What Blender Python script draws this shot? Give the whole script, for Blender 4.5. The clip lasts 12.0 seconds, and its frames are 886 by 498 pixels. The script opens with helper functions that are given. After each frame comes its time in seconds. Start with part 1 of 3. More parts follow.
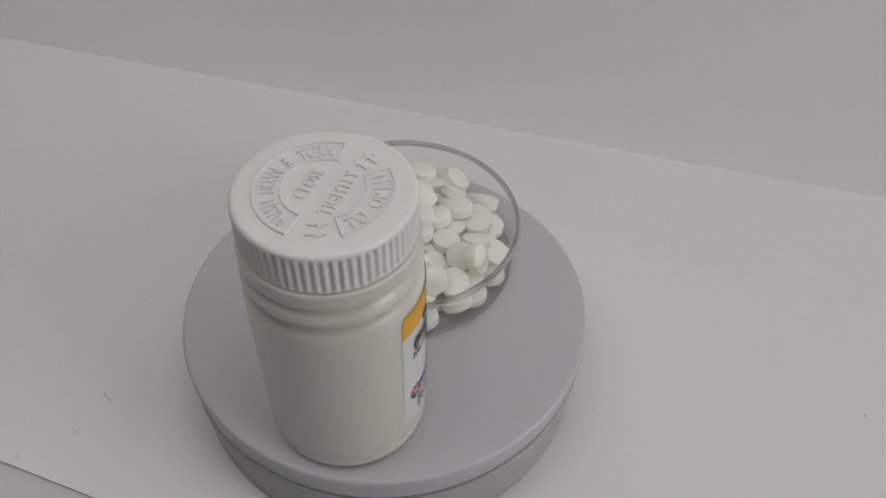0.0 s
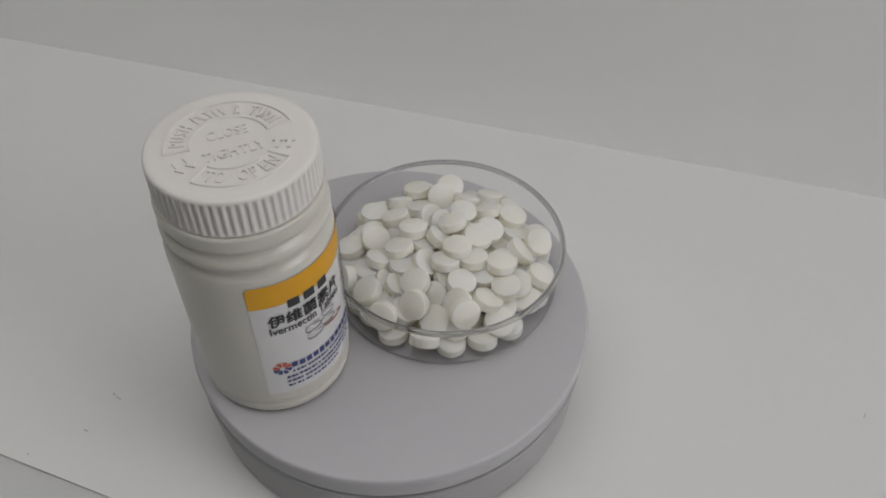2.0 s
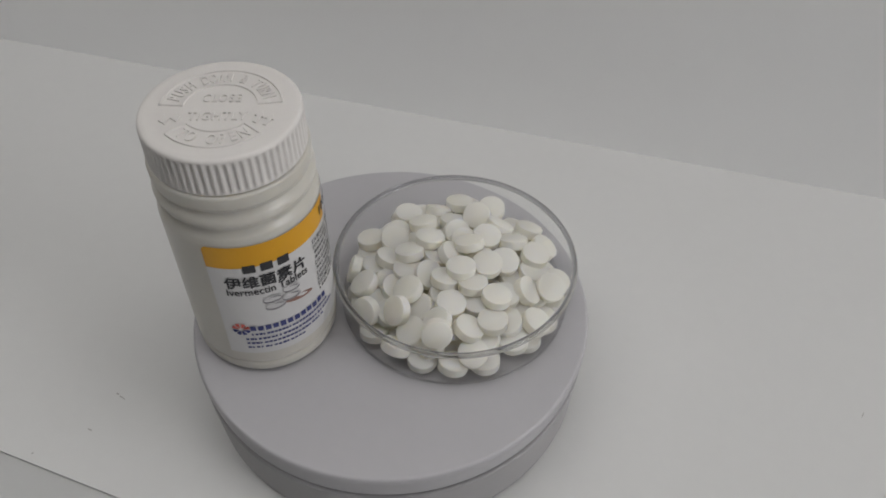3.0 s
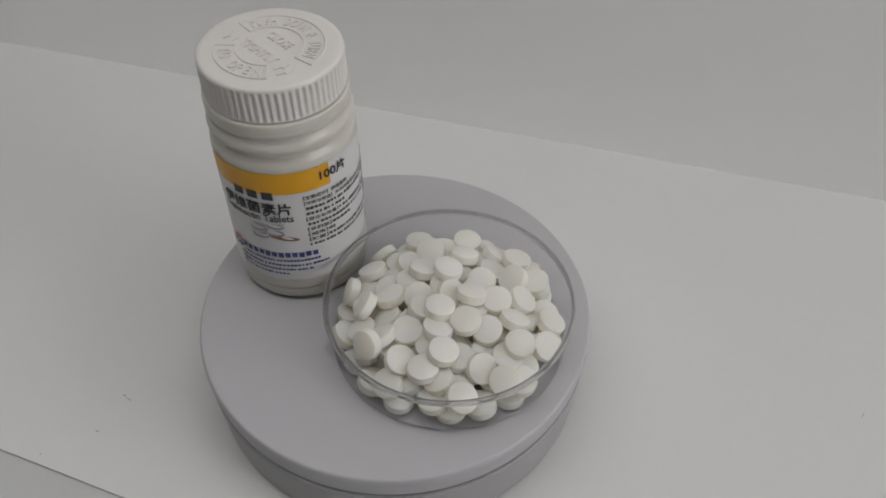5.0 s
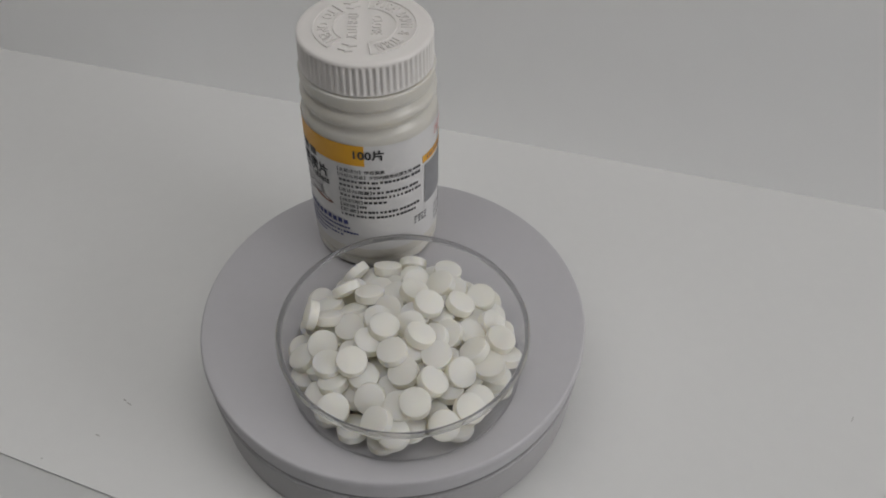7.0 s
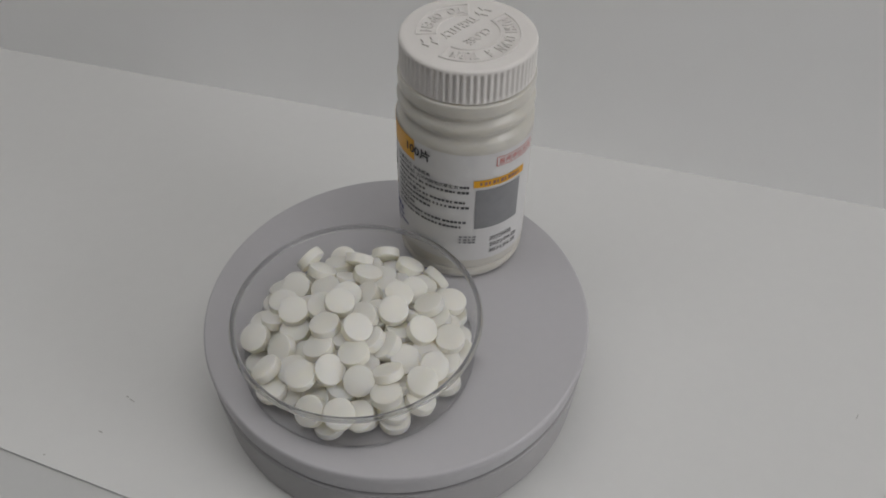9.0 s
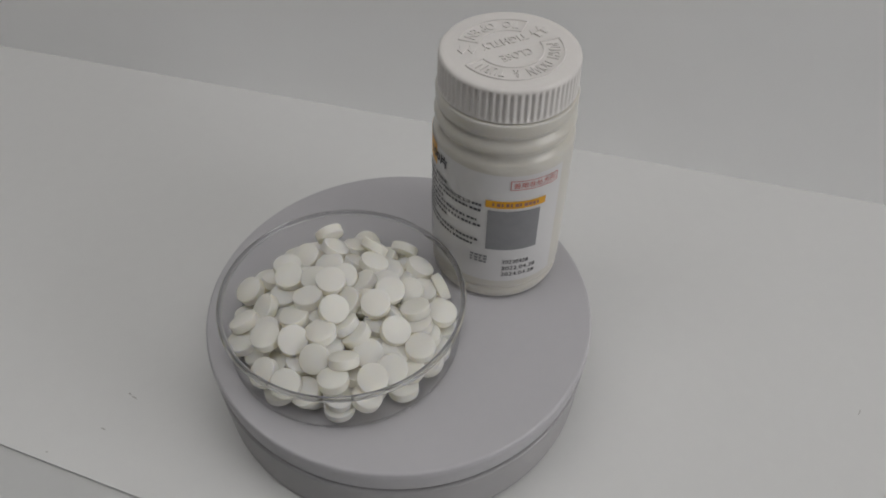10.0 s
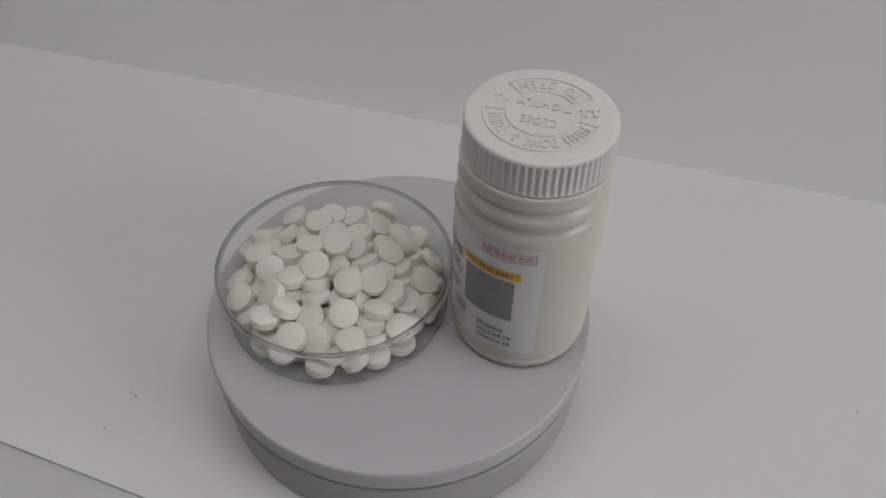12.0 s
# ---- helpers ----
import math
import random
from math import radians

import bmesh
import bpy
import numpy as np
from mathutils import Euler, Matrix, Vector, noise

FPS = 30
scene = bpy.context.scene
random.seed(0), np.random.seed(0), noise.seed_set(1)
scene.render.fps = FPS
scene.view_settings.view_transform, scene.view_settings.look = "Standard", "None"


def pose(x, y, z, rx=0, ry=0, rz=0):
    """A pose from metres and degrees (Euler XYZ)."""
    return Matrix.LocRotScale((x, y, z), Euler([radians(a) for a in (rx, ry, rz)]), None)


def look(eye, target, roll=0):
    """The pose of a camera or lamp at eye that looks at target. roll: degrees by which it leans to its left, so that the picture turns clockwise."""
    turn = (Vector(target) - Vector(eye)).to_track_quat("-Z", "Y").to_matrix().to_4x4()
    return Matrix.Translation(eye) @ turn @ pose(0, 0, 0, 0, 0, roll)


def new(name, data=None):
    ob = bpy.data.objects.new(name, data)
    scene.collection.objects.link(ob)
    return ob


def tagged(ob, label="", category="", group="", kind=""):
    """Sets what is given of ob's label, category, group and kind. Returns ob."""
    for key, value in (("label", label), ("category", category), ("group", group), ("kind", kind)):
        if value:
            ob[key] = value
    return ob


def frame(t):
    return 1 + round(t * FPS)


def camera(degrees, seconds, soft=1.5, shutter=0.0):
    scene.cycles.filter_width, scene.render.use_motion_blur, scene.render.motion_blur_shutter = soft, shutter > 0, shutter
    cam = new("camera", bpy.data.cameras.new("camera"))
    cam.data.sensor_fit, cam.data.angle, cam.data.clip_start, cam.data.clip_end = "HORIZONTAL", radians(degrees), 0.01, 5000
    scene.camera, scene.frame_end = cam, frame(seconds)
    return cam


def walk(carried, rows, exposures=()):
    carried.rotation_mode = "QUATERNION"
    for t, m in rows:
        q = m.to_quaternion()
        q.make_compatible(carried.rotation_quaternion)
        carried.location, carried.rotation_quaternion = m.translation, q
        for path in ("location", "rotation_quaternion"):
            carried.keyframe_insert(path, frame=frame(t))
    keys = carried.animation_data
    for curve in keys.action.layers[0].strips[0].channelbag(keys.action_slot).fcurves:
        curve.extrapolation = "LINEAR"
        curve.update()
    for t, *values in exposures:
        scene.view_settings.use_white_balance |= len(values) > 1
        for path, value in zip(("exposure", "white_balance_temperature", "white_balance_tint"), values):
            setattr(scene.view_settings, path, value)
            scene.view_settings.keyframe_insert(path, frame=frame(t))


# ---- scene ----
# The unit of the plan: the radius of the round platter.
R = 0.075
TOP = 0.5 * R          # height of the platter's top over the table


def spin(t):
    """Turn of the platter in degrees at t seconds."""
    s = (t - 6) / 6
    return -5.976 - 133.846 * s + 1.145 * s * s + 0.978 * s ** 3


cam = camera(56.73, 12.0, soft=1.75)
walk(cam, [
    (0.0, pose(-0.00002, -0.19705, 0.27533, 43.110, -0.844, -5.144)),
    (0.5, pose(-0.00025, -0.19755, 0.27679, 43.008, -0.857, -5.220)),
    (1.0, pose(0.00062, -0.19742, 0.27765, 42.875, -0.747, -4.947)),
    (1.5, pose(0.00048, -0.19792, 0.27875, 42.807, -0.664, -4.979)),
    (2.0, pose(0.00060, -0.19828, 0.27971, 42.823, -0.542, -4.871)),
    (2.5, pose(0.00155, -0.19841, 0.28069, 42.771, -0.376, -4.809)),
    (3.0, pose(0.00149, -0.19957, 0.28193, 42.760, -0.352, -4.757)),
    (5.0, pose(-0.00003, -0.20111, 0.28448, 42.832, -0.273, -4.826)),
    (5.5, pose(-0.00063, -0.20160, 0.28590, 42.904, -0.353, -4.834)),
    (6.0, pose(-0.00134, -0.20294, 0.28729, 43.053, -0.403, -4.850)),
    (6.5, pose(-0.00129, -0.20370, 0.28800, 43.130, -0.515, -4.992)),
    (7.0, pose(-0.00208, -0.20374, 0.28862, 43.162, -0.696, -5.118)),
    (9.0, pose(-0.00293, -0.20669, 0.28549, 43.674, -0.628, -4.993)),
    (9.5, pose(-0.00333, -0.20634, 0.28551, 43.492, -0.577, -5.102)),
    (10.0, pose(-0.00428, -0.20686, 0.28499, 43.524, -0.620, -5.103)),
    (10.5, pose(-0.00414, -0.20667, 0.28631, 43.264, -0.624, -4.974)),
    (11.0, pose(-0.00370, -0.20620, 0.28666, 43.210, -0.595, -4.961)),
    (11.5, pose(-0.00380, -0.20605, 0.28715, 43.243, -0.511, -5.049)),
    (12.0, pose(-0.00364, -0.20592, 0.28758, 43.103, -0.643, -4.937)),
], exposures=[(0.0, 0.0), (6.0, -0.02), (12.0, -0.08)])

# ---- light ----
ROOM_TURN = -20.52     # the room stands turned against the world's axes
room = pose(0, 0.1693, 0, 0, 0, ROOM_TURN)     # x along the back wall, y away from the camera

world = bpy.data.worlds.new("sky")
scene.world = world
world.use_nodes = True
_n = world.node_tree.nodes
_sky = _n.new("ShaderNodeTexSky")
_sky.sky_type, _sky.sun_disc = "NISHITA", False
_sky.sun_elevation, _sky.sun_rotation = radians(38), radians(120)
world.node_tree.links.new(_sky.outputs[0], _n["Background"].inputs[0])
_n["Background"].inputs[1].default_value = 0.1


def area_lamp(name, m, sx, sy, watts, colour):
    data = bpy.data.lights.new(name, "AREA")
    data.shape, data.size, data.size_y, data.energy, data.color = "RECTANGLE", sx, sy, watts, colour
    ob = new(name, data)
    ob.matrix_world = m
    return ob


def at_room(x, y, z):
    return room @ Vector((x, y, z))


# daylight through the window beside the table, and the panel that hangs over it
window_lamp = area_lamp("window_light", look(at_room(2.72, -0.80, 0.95), at_room(0, -0.4, 0.1)), 1.24, 1.04, 22.8, (0.98, 0.98, 0.99))
panel_lamp = area_lamp("hanging_panel_light", look(at_room(0.02, -0.30, 1.15), at_room(0.02, -0.3001, 0)), 1.6, 0.44, 3.06, (0.98, 0.982, 0.99))


# ---- materials ----
def material(name, colour, rough=0.5, second=None, scale=40.0, amount=0.5, bump=0.0, bump_scale=300.0, metal=0.0, sub=0.0, spec=0.5, per_object=0.0, detail=4.0, sub_radius=0.003, sub_tint=(1, 1, 1)):
    m = bpy.data.materials.new(name)
    m.use_nodes = True
    n, l = m.node_tree.nodes, m.node_tree.links
    b = n["Principled BSDF"]
    b.inputs["Roughness"].default_value = rough
    b.inputs["Metallic"].default_value = metal
    b.inputs["Specular IOR Level"].default_value = spec
    b.inputs["Base Color"].default_value = (*colour, 1)
    if sub:
        b.inputs["Subsurface Weight"].default_value = sub
        b.inputs["Subsurface Radius"].default_value = sub_tint
        b.inputs["Subsurface Scale"].default_value = sub_radius
    co = n.new("ShaderNodeTexCoord")
    if second is not None:
        noise_1, noise_2 = n.new("ShaderNodeTexNoise"), n.new("ShaderNodeTexNoise")
        noise_1.inputs["Scale"].default_value, noise_1.inputs["Detail"].default_value = scale, detail
        noise_2.inputs["Scale"].default_value, noise_2.inputs["Detail"].default_value = scale * 11, 3
        add = n.new("ShaderNodeMath")
        add.operation = "ADD"
        half = n.new("ShaderNodeMath")
        half.operation, half.inputs[1].default_value = "MULTIPLY", 0.5
        l.new(co.outputs["Object"], noise_1.inputs["Vector"])
        l.new(co.outputs["Object"], noise_2.inputs["Vector"])
        l.new(noise_1.outputs[0], add.inputs[0])
        l.new(noise_2.outputs[0], add.inputs[1])
        l.new(add.outputs[0], half.inputs[0])
        ramp = n.new("ShaderNodeValToRGB")
        ramp.color_ramp.elements[0].position, ramp.color_ramp.elements[1].position = 0.5 - amount / 2, 0.5 + amount / 2
        ramp.color_ramp.elements[0].color, ramp.color_ramp.elements[1].color = (*second, 1), (*colour, 1)
        l.new(half.outputs[0], ramp.inputs[0])
        source = ramp.outputs[0]
        if per_object:
            info, tone = n.new("ShaderNodeObjectInfo"), n.new("ShaderNodeHueSaturation")
            spread = n.new("ShaderNodeMapRange")
            spread.inputs["To Min"].default_value, spread.inputs["To Max"].default_value = 1 - per_object, 1 + per_object
            l.new(info.outputs["Random"], spread.inputs["Value"])
            l.new(spread.outputs[0], tone.inputs["Value"])
            l.new(source, tone.inputs["Color"])
            source = tone.outputs[0]
        l.new(source, b.inputs["Base Color"])
    if bump:
        grain, relief = n.new("ShaderNodeTexNoise"), n.new("ShaderNodeBump")
        grain.inputs["Scale"].default_value, grain.inputs["Detail"].default_value = bump_scale, 5
        relief.inputs["Strength"].default_value, relief.inputs["Distance"].default_value = bump, 0.0005
        l.new(co.outputs["Object"], grain.inputs["Vector"])
        l.new(grain.outputs[0], relief.inputs["Height"])
        l.new(relief.outputs[0], b.inputs["Normal"])
    return m


PAPER = material("white_card", (0.668, 0.664, 0.652), 0.62, (0.645, 0.641, 0.63), 14, 0.5, 0.05, 900)
TABLE = material("grey_laminate", (0.53, 0.53, 0.522), 0.45, (0.51, 0.51, 0.502), 30, 0.5, 0.04, 700)
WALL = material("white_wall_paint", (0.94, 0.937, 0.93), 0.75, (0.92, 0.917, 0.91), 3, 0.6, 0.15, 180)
# for walls out of view: dark so that little light bounces onto the fronts
LOW_BOUNCE_WALL = material("dark_unseen_wall", (0.17, 0.17, 0.17), 0.75, (0.155, 0.155, 0.155), 3, 0.6)
# ceiling added out of view; its mid-grey limits the light bounced back down
CEIL = material("mid_grey_ceiling", (0.45, 0.45, 0.45), 0.8, (0.42, 0.42, 0.42), 4, 0.6)
FLOOR = material("floor_vinyl", (0.42, 0.41, 0.39), 0.5, (0.36, 0.35, 0.33), 5, 0.6)
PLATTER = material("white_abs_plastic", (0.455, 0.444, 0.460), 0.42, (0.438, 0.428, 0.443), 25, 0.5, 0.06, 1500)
# same white plastic as the platter, darkened for the shade on the drum's side
SHADED_BASE = material("white_abs_plastic_shaded", (0.355, 0.345, 0.348), 0.45, (0.34, 0.331, 0.334), 25, 0.5, 0.06, 1500)
GROOVE = material("dark_gap", (0.19, 0.18, 0.18), 0.7)
HDPE = material("milky_polyethylene", (0.585, 0.562, 0.512), 0.30, (0.56, 0.535, 0.48), 45, 0.5, 0.03, 700, sub=0.35, sub_radius=0.006, sub_tint=(1.0, 0.9, 0.7))
CAPM = material("white_polypropylene", (0.69, 0.662, 0.636), 0.38, (0.665, 0.637, 0.611), 60, 0.5, 0.05, 1100, sub=0.15, sub_radius=0.002)
LABEL = material("label_paper", (0.625, 0.615, 0.612), 0.36, (0.61, 0.60, 0.597), 70, 0.5, 0.03, 800)
ORANGE = material("orange_print", (0.70, 0.345, 0.008), 0.42, (0.675, 0.33, 0.007), 90, 0.5)
INK = material("black_print", (0.022, 0.022, 0.026), 0.5, (0.035, 0.035, 0.04), 200, 0.5)
SMALL_INK = material("fine_black_print", (0.07, 0.07, 0.075), 0.5, (0.10, 0.10, 0.105), 200, 0.5)
NAVY = material("blue_print", (0.035, 0.045, 0.17), 0.5, (0.05, 0.06, 0.2), 200, 0.5)
RED = material("red_print", (0.50, 0.07, 0.05), 0.5, (0.55, 0.10, 0.07), 200, 0.5)
GREY_INK = material("grey_print", (0.20, 0.20, 0.21), 0.5, (0.25, 0.25, 0.26), 300, 0.5)
PIC_WHITE = material("picture_white", (0.50, 0.49, 0.49), 0.5, (0.56, 0.55, 0.55), 120, 0.5)
PIC_BROWN = material("picture_brown", (0.21, 0.10, 0.08), 0.5, (0.30, 0.17, 0.13), 150, 0.5)
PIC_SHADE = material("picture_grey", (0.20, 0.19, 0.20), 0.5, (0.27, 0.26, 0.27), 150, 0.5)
PILL = material("pressed_tablet_powder", (0.90, 0.896, 0.878), 0.66, (0.89, 0.882, 0.855), 160, 0.5, 0.10, 1800, sub=0.4, per_object=0.02, spec=0.4, sub_radius=0.004, sub_tint=(1.0, 0.9, 0.68))
def let_light_through(m, colour, amount):
    """Pressed powder glows a little with the light that falls on its far side."""
    n, l = m.node_tree.nodes, m.node_tree.links
    through_light, mix = n.new("ShaderNodeBsdfTranslucent"), n.new("ShaderNodeMixShader")
    through_light.inputs["Color"].default_value = (*colour, 1)
    mix.inputs[0].default_value = amount
    l.new(n["Principled BSDF"].outputs[0], mix.inputs[1])
    l.new(through_light.outputs[0], mix.inputs[2])
    l.new(mix.outputs[0], n["Material Output"].inputs["Surface"])


let_light_through(PILL, (1.0, 0.95, 0.77), 0.32)
STAIN = material("grey_smudge", (0.36, 0.35, 0.33), 0.7, (0.46, 0.45, 0.43), 400, 0.5)
FRAME = material("white_window_frame", (0.8, 0.8, 0.8), 0.4, (0.77, 0.77, 0.77), 20, 0.5)


def clear_material(name, rough, tint):
    m = bpy.data.materials.new(name)
    m.use_nodes = True
    b = m.node_tree.nodes["Principled BSDF"]
    b.inputs["Base Color"].default_value = (*tint, 1)
    b.inputs["Roughness"].default_value = rough
    b.inputs["IOR"].default_value = 1.47
    b.inputs["Transmission Weight"].default_value = 1.0
    return m


def thin_glass(name, tint, gloss):
    """Clear thin-walled glass: light passes straight through, with a sharp sheen that grows towards grazing view."""
    m = bpy.data.materials.new(name)
    m.use_nodes = True
    n, l = m.node_tree.nodes, m.node_tree.links
    n.remove(n["Principled BSDF"])
    clear, shine, mix, facing = n.new("ShaderNodeBsdfTransparent"), n.new("ShaderNodeBsdfGlossy"), n.new("ShaderNodeMixShader"), n.new("ShaderNodeLayerWeight")
    steep, share = n.new("ShaderNodeMath"), n.new("ShaderNodeMapRange")
    steep.operation, steep.inputs[1].default_value = "POWER", 4.0
    share.inputs["To Min"].default_value, share.inputs["To Max"].default_value = 0.02, gloss
    clear.inputs["Color"].default_value = (*tint, 1)
    shine.inputs["Roughness"].default_value = 0.03
    l.new(facing.outputs["Facing"], steep.inputs[0])
    l.new(steep.outputs[0], share.inputs["Value"])
    l.new(share.outputs[0], mix.inputs[0])
    l.new(clear.outputs[0], mix.inputs[1])
    l.new(shine.outputs[0], mix.inputs[2])
    l.new(mix.outputs[0], n["Material Output"].inputs["Surface"])
    return m


GLASS = thin_glass("clear_lab_glass", (0.997, 0.998, 0.998), 0.26)
RIM_GLASS = clear_material("rim_glass", 0.03, (0.62, 0.62, 0.63))
FOOT_GLASS = clear_material("foot_glass", 0.03, (0.86, 0.86, 0.87))
PANE = clear_material("window_glass", 0.0, (0.99, 0.99, 0.99))
GLOW = bpy.data.materials.new("lit_diffuser")
GLOW.use_nodes = True
GLOW.node_tree.nodes["Principled BSDF"].inputs["Emission Color"].default_value = (1.0, 0.97, 0.93, 1)
GLOW.node_tree.nodes["Principled BSDF"].inputs["Emission Strength"].default_value = 1.0


# ---- building helpers ----
def mesh_of(bm, name, mat, smooth=None):
    me = bpy.data.meshes.new(name)
    bm.normal_update()
    if smooth is not None:
        for f_ in bm.faces:
            f_.smooth = True
        for e_ in bm.edges:
            e_.smooth = len(e_.link_faces) == 2 and e_.calc_face_angle(0) < radians(smooth)
    bm.to_mesh(me)
    bm.free()
    me.materials.append(mat)
    return me


def part(name, bm, mat, parent=None, label="", smooth=None):
    ob = new(name, mesh_of(bm, name, mat, smooth))
    ob.parent = parent
    return tagged(ob, label)


def box_bm(x0, x1, y0, y1, z0, z1, bevel=0.0):
    bm = bmesh.new()
    bmesh.ops.create_cube(bm, size=1)
    bmesh.ops.transform(bm, matrix=Matrix.Translation(((x0 + x1) / 2, (y0 + y1) / 2, (z0 + z1) / 2)) @ Matrix.Diagonal((x1 - x0, y1 - y0, z1 - z0, 1)), verts=bm.verts)
    if bevel:
        bmesh.ops.bevel(bm, geom=list(bm.edges), offset=bevel, segments=2, affect="EDGES", profile=0.5)
    return bm


def lathe(profile, steps=96, closed=False, ripple=None):
    """A turned body: profile of (radius, height) from bottom to top; a radius of 0 closes it."""
    bm = bmesh.new()
    rings = []
    for r_, z_ in profile:
        if r_ == 0:
            rings.append([bm.verts.new((0, 0, z_))])
        else:
            rings.append([bm.verts.new((r_ * math.cos(2 * math.pi * k / steps), r_ * math.sin(2 * math.pi * k / steps), z_)) for k in range(steps)])
    pairs = list(zip(rings, rings[1:])) + ([(rings[-1], rings[0])] if closed else [])
    for a, b in pairs:
        for k in range(steps):
            j = (k + 1) % steps
            if len(a) == 1 and len(b) > 1:
                bm.faces.new((a[0], b[j], b[k]))
            elif len(b) == 1 and len(a) > 1:
                bm.faces.new((a[k], a[j], b[0]))
            elif len(a) > 1:
                bm.faces.new((a[k], a[j], b[j], b[k]))
    bmesh.ops.recalc_face_normals(bm, faces=bm.faces)
    return bm


def rounded(points, radius, n=4):
    """Round the inner corners of a profile."""
    out = [points[0]]
    for a, b, c in zip(points, points[1:], points[2:]):
        A, B_, C_ = Vector(a), Vector(b), Vector(c)
        da, dc = A - B_, C_ - B_
        cut = min(radius, da.length * 0.45, dc.length * 0.45)
        p, q = B_ + da.normalized() * cut, B_ + dc.normalized() * cut
        for k in range(n + 1):
            s = k / n
            out.append(tuple(p * (1 - s) ** 2 + B_ * 2 * s * (1 - s) + q * s * s))
    out.append(points[-1])
    return out


# ---- the room ----
def setting(name, bm, mat, label, m=room):
    ob = new(name, mesh_of(bm, name, mat))
    ob.matrix_world = m
    return tagged(ob, label, name.split("_")[0], kind="structure")


setting("floor", box_bm(-1.9, 2.9, -3.1, 0.1, -0.85, -0.75), FLOOR, "grey-brown vinyl floor of the room")
setting("wall_north", box_bm(-1.9, 2.9, 0.0, 0.1, -0.75, 1.85), WALL, "plain white painted wall behind the table")
# south, west and east walls are added unseen, dark to hold back fill light
setting("wall_south", box_bm(-1.9, 2.9, -3.1, -3.0, -0.75, 1.85), LOW_BOUNCE_WALL, "plain unseen wall, kept dark to cut fill light")
setting("wall_west", box_bm(-1.9, -1.8, -3.0, 0.0, -0.75, 1.85), LOW_BOUNCE_WALL, "plain unseen side wall, kept dark to cut fill light")
setting("ceiling", box_bm(-1.9, 2.9, -3.1, 0.1, 1.85, 1.95), CEIL, "flat mid-grey ceiling of the room, out of view")


def wall_with_opening():
    """The side wall, with the window's opening cut right through."""
    bm = bmesh.new()
    ys, zs = (-3.0, -1.47, -0.13, 0.0), (-0.75, 0.38, 1.52, 1.85)
    for i in range(3):
        for j in range(3):
            if (i, j) != (1, 1):
                piece = box_bm(2.8, 2.9, ys[i], ys[i + 1], zs[j], zs[j + 1])
                me = bpy.data.meshes.new("piece")
                piece.to_mesh(me)
                piece.free()
                bm.from_mesh(me)
                bpy.data.meshes.remove(me)
    bmesh.ops.remove_doubles(bm, verts=bm.verts, dist=0.0005)
    return bm


setting("wall_east", wall_with_opening(), LOW_BOUNCE_WALL, "unseen wall with a window opening, kept dark to cut fill light")
window = setting("window_1", box_bm(2.80, 2.90, -1.47, -0.13, 0.35, 0.378, 0.004), FRAME, "white framed window beside the table")
for a, b, c, d in ((-1.47, -1.42, 0.38, 1.52), (-0.18, -0.13, 0.38, 1.52), (-1.42, -0.18, 0.38, 0.43), (-1.42, -0.18, 1.47, 1.52), (-0.82, -0.78, 0.43, 1.47)):
    part("window_frame", box_bm(2.83, 2.87, a, b, c, d, 0.003), FRAME, window)
for a, b in ((-1.42, -0.82), (-0.78, -0.18)):
    pane = part("pane", box_bm(2.848, 2.852, a, b, 0.43, 1.47), PANE, window)
    pane.visible_shadow = False

panel = new("hanging_light", None)
panel.matrix_world = room @ pose(0.02, -0.30, 1.20)
tagged(panel, "long white light panel hanging over the table, switched on", "light")
part("frame", box_bm(-0.83, 0.83, -0.25, 0.25, -0.03, 0.0, 0.004), FRAME, panel)
part("diffuser", box_bm(-0.80, 0.80, -0.22, 0.22, -0.036, -0.0305), GLOW, panel)
for x in (-0.6, 0.6):
    cord = lathe([(0.0, 0.0), (0.003, 0.0), (0.003, 0.65), (0.0, 0.65)], 10)
    bmesh.ops.translate(cord, vec=(x, 0, 0), verts=cord.verts)
    part("cord", cord, GROOVE, panel)

table = new("table", None)
table.matrix_world = room @ pose(-0.1, -0.42, 0)
tagged(table, "pale grey laminate table against the wall", "table")
part("tabletop", box_bm(-0.8, 0.8, -0.40, 0.415, -0.03, -0.0016, 0.003), TABLE, table)
for x in (-0.74, 0.74):
    for y in (-0.34, 0.36):
        part("leg", box_bm(x - 0.025, x + 0.025, y - 0.025, y + 0.025, -0.75, -0.03, 0.004), FRAME, table)

# white card on the table; its front edge runs a little askew to the wall
card_bm = bmesh.new()
edge_way = Vector((math.cos(radians(-25.46)), math.sin(radians(-25.46)), 0))
edge_mid = Vector((-1.68 * R, -0.574 * R, 0))
wall_way = Vector((math.cos(radians(ROOM_TURN)), math.sin(radians(ROOM_TURN)), 0))
wall_mid = Vector((0, 0.1703, 0))
loop = [edge_mid - edge_way * 0.25, edge_mid + edge_way * 0.55, wall_mid + wall_way * 0.42, wall_mid - wall_way * 0.42]
lower = [card_bm.verts.new((v.x, v.y, -0.0012)) for v in loop]
card_bm.faces.new(lower)
made = bmesh.ops.extrude_face_region(card_bm, geom=list(card_bm.faces))
bmesh.ops.translate(card_bm, vec=(0, 0, 0.0012), verts=[g for g in made["geom"] if isinstance(g, bmesh.types.BMVert)])
bmesh.ops.recalc_face_normals(card_bm, faces=card_bm.faces)
card = tagged(new("white_card", mesh_of(card_bm, "white_card", PAPER)), "large sheet of smooth white card lying on the table", "card")


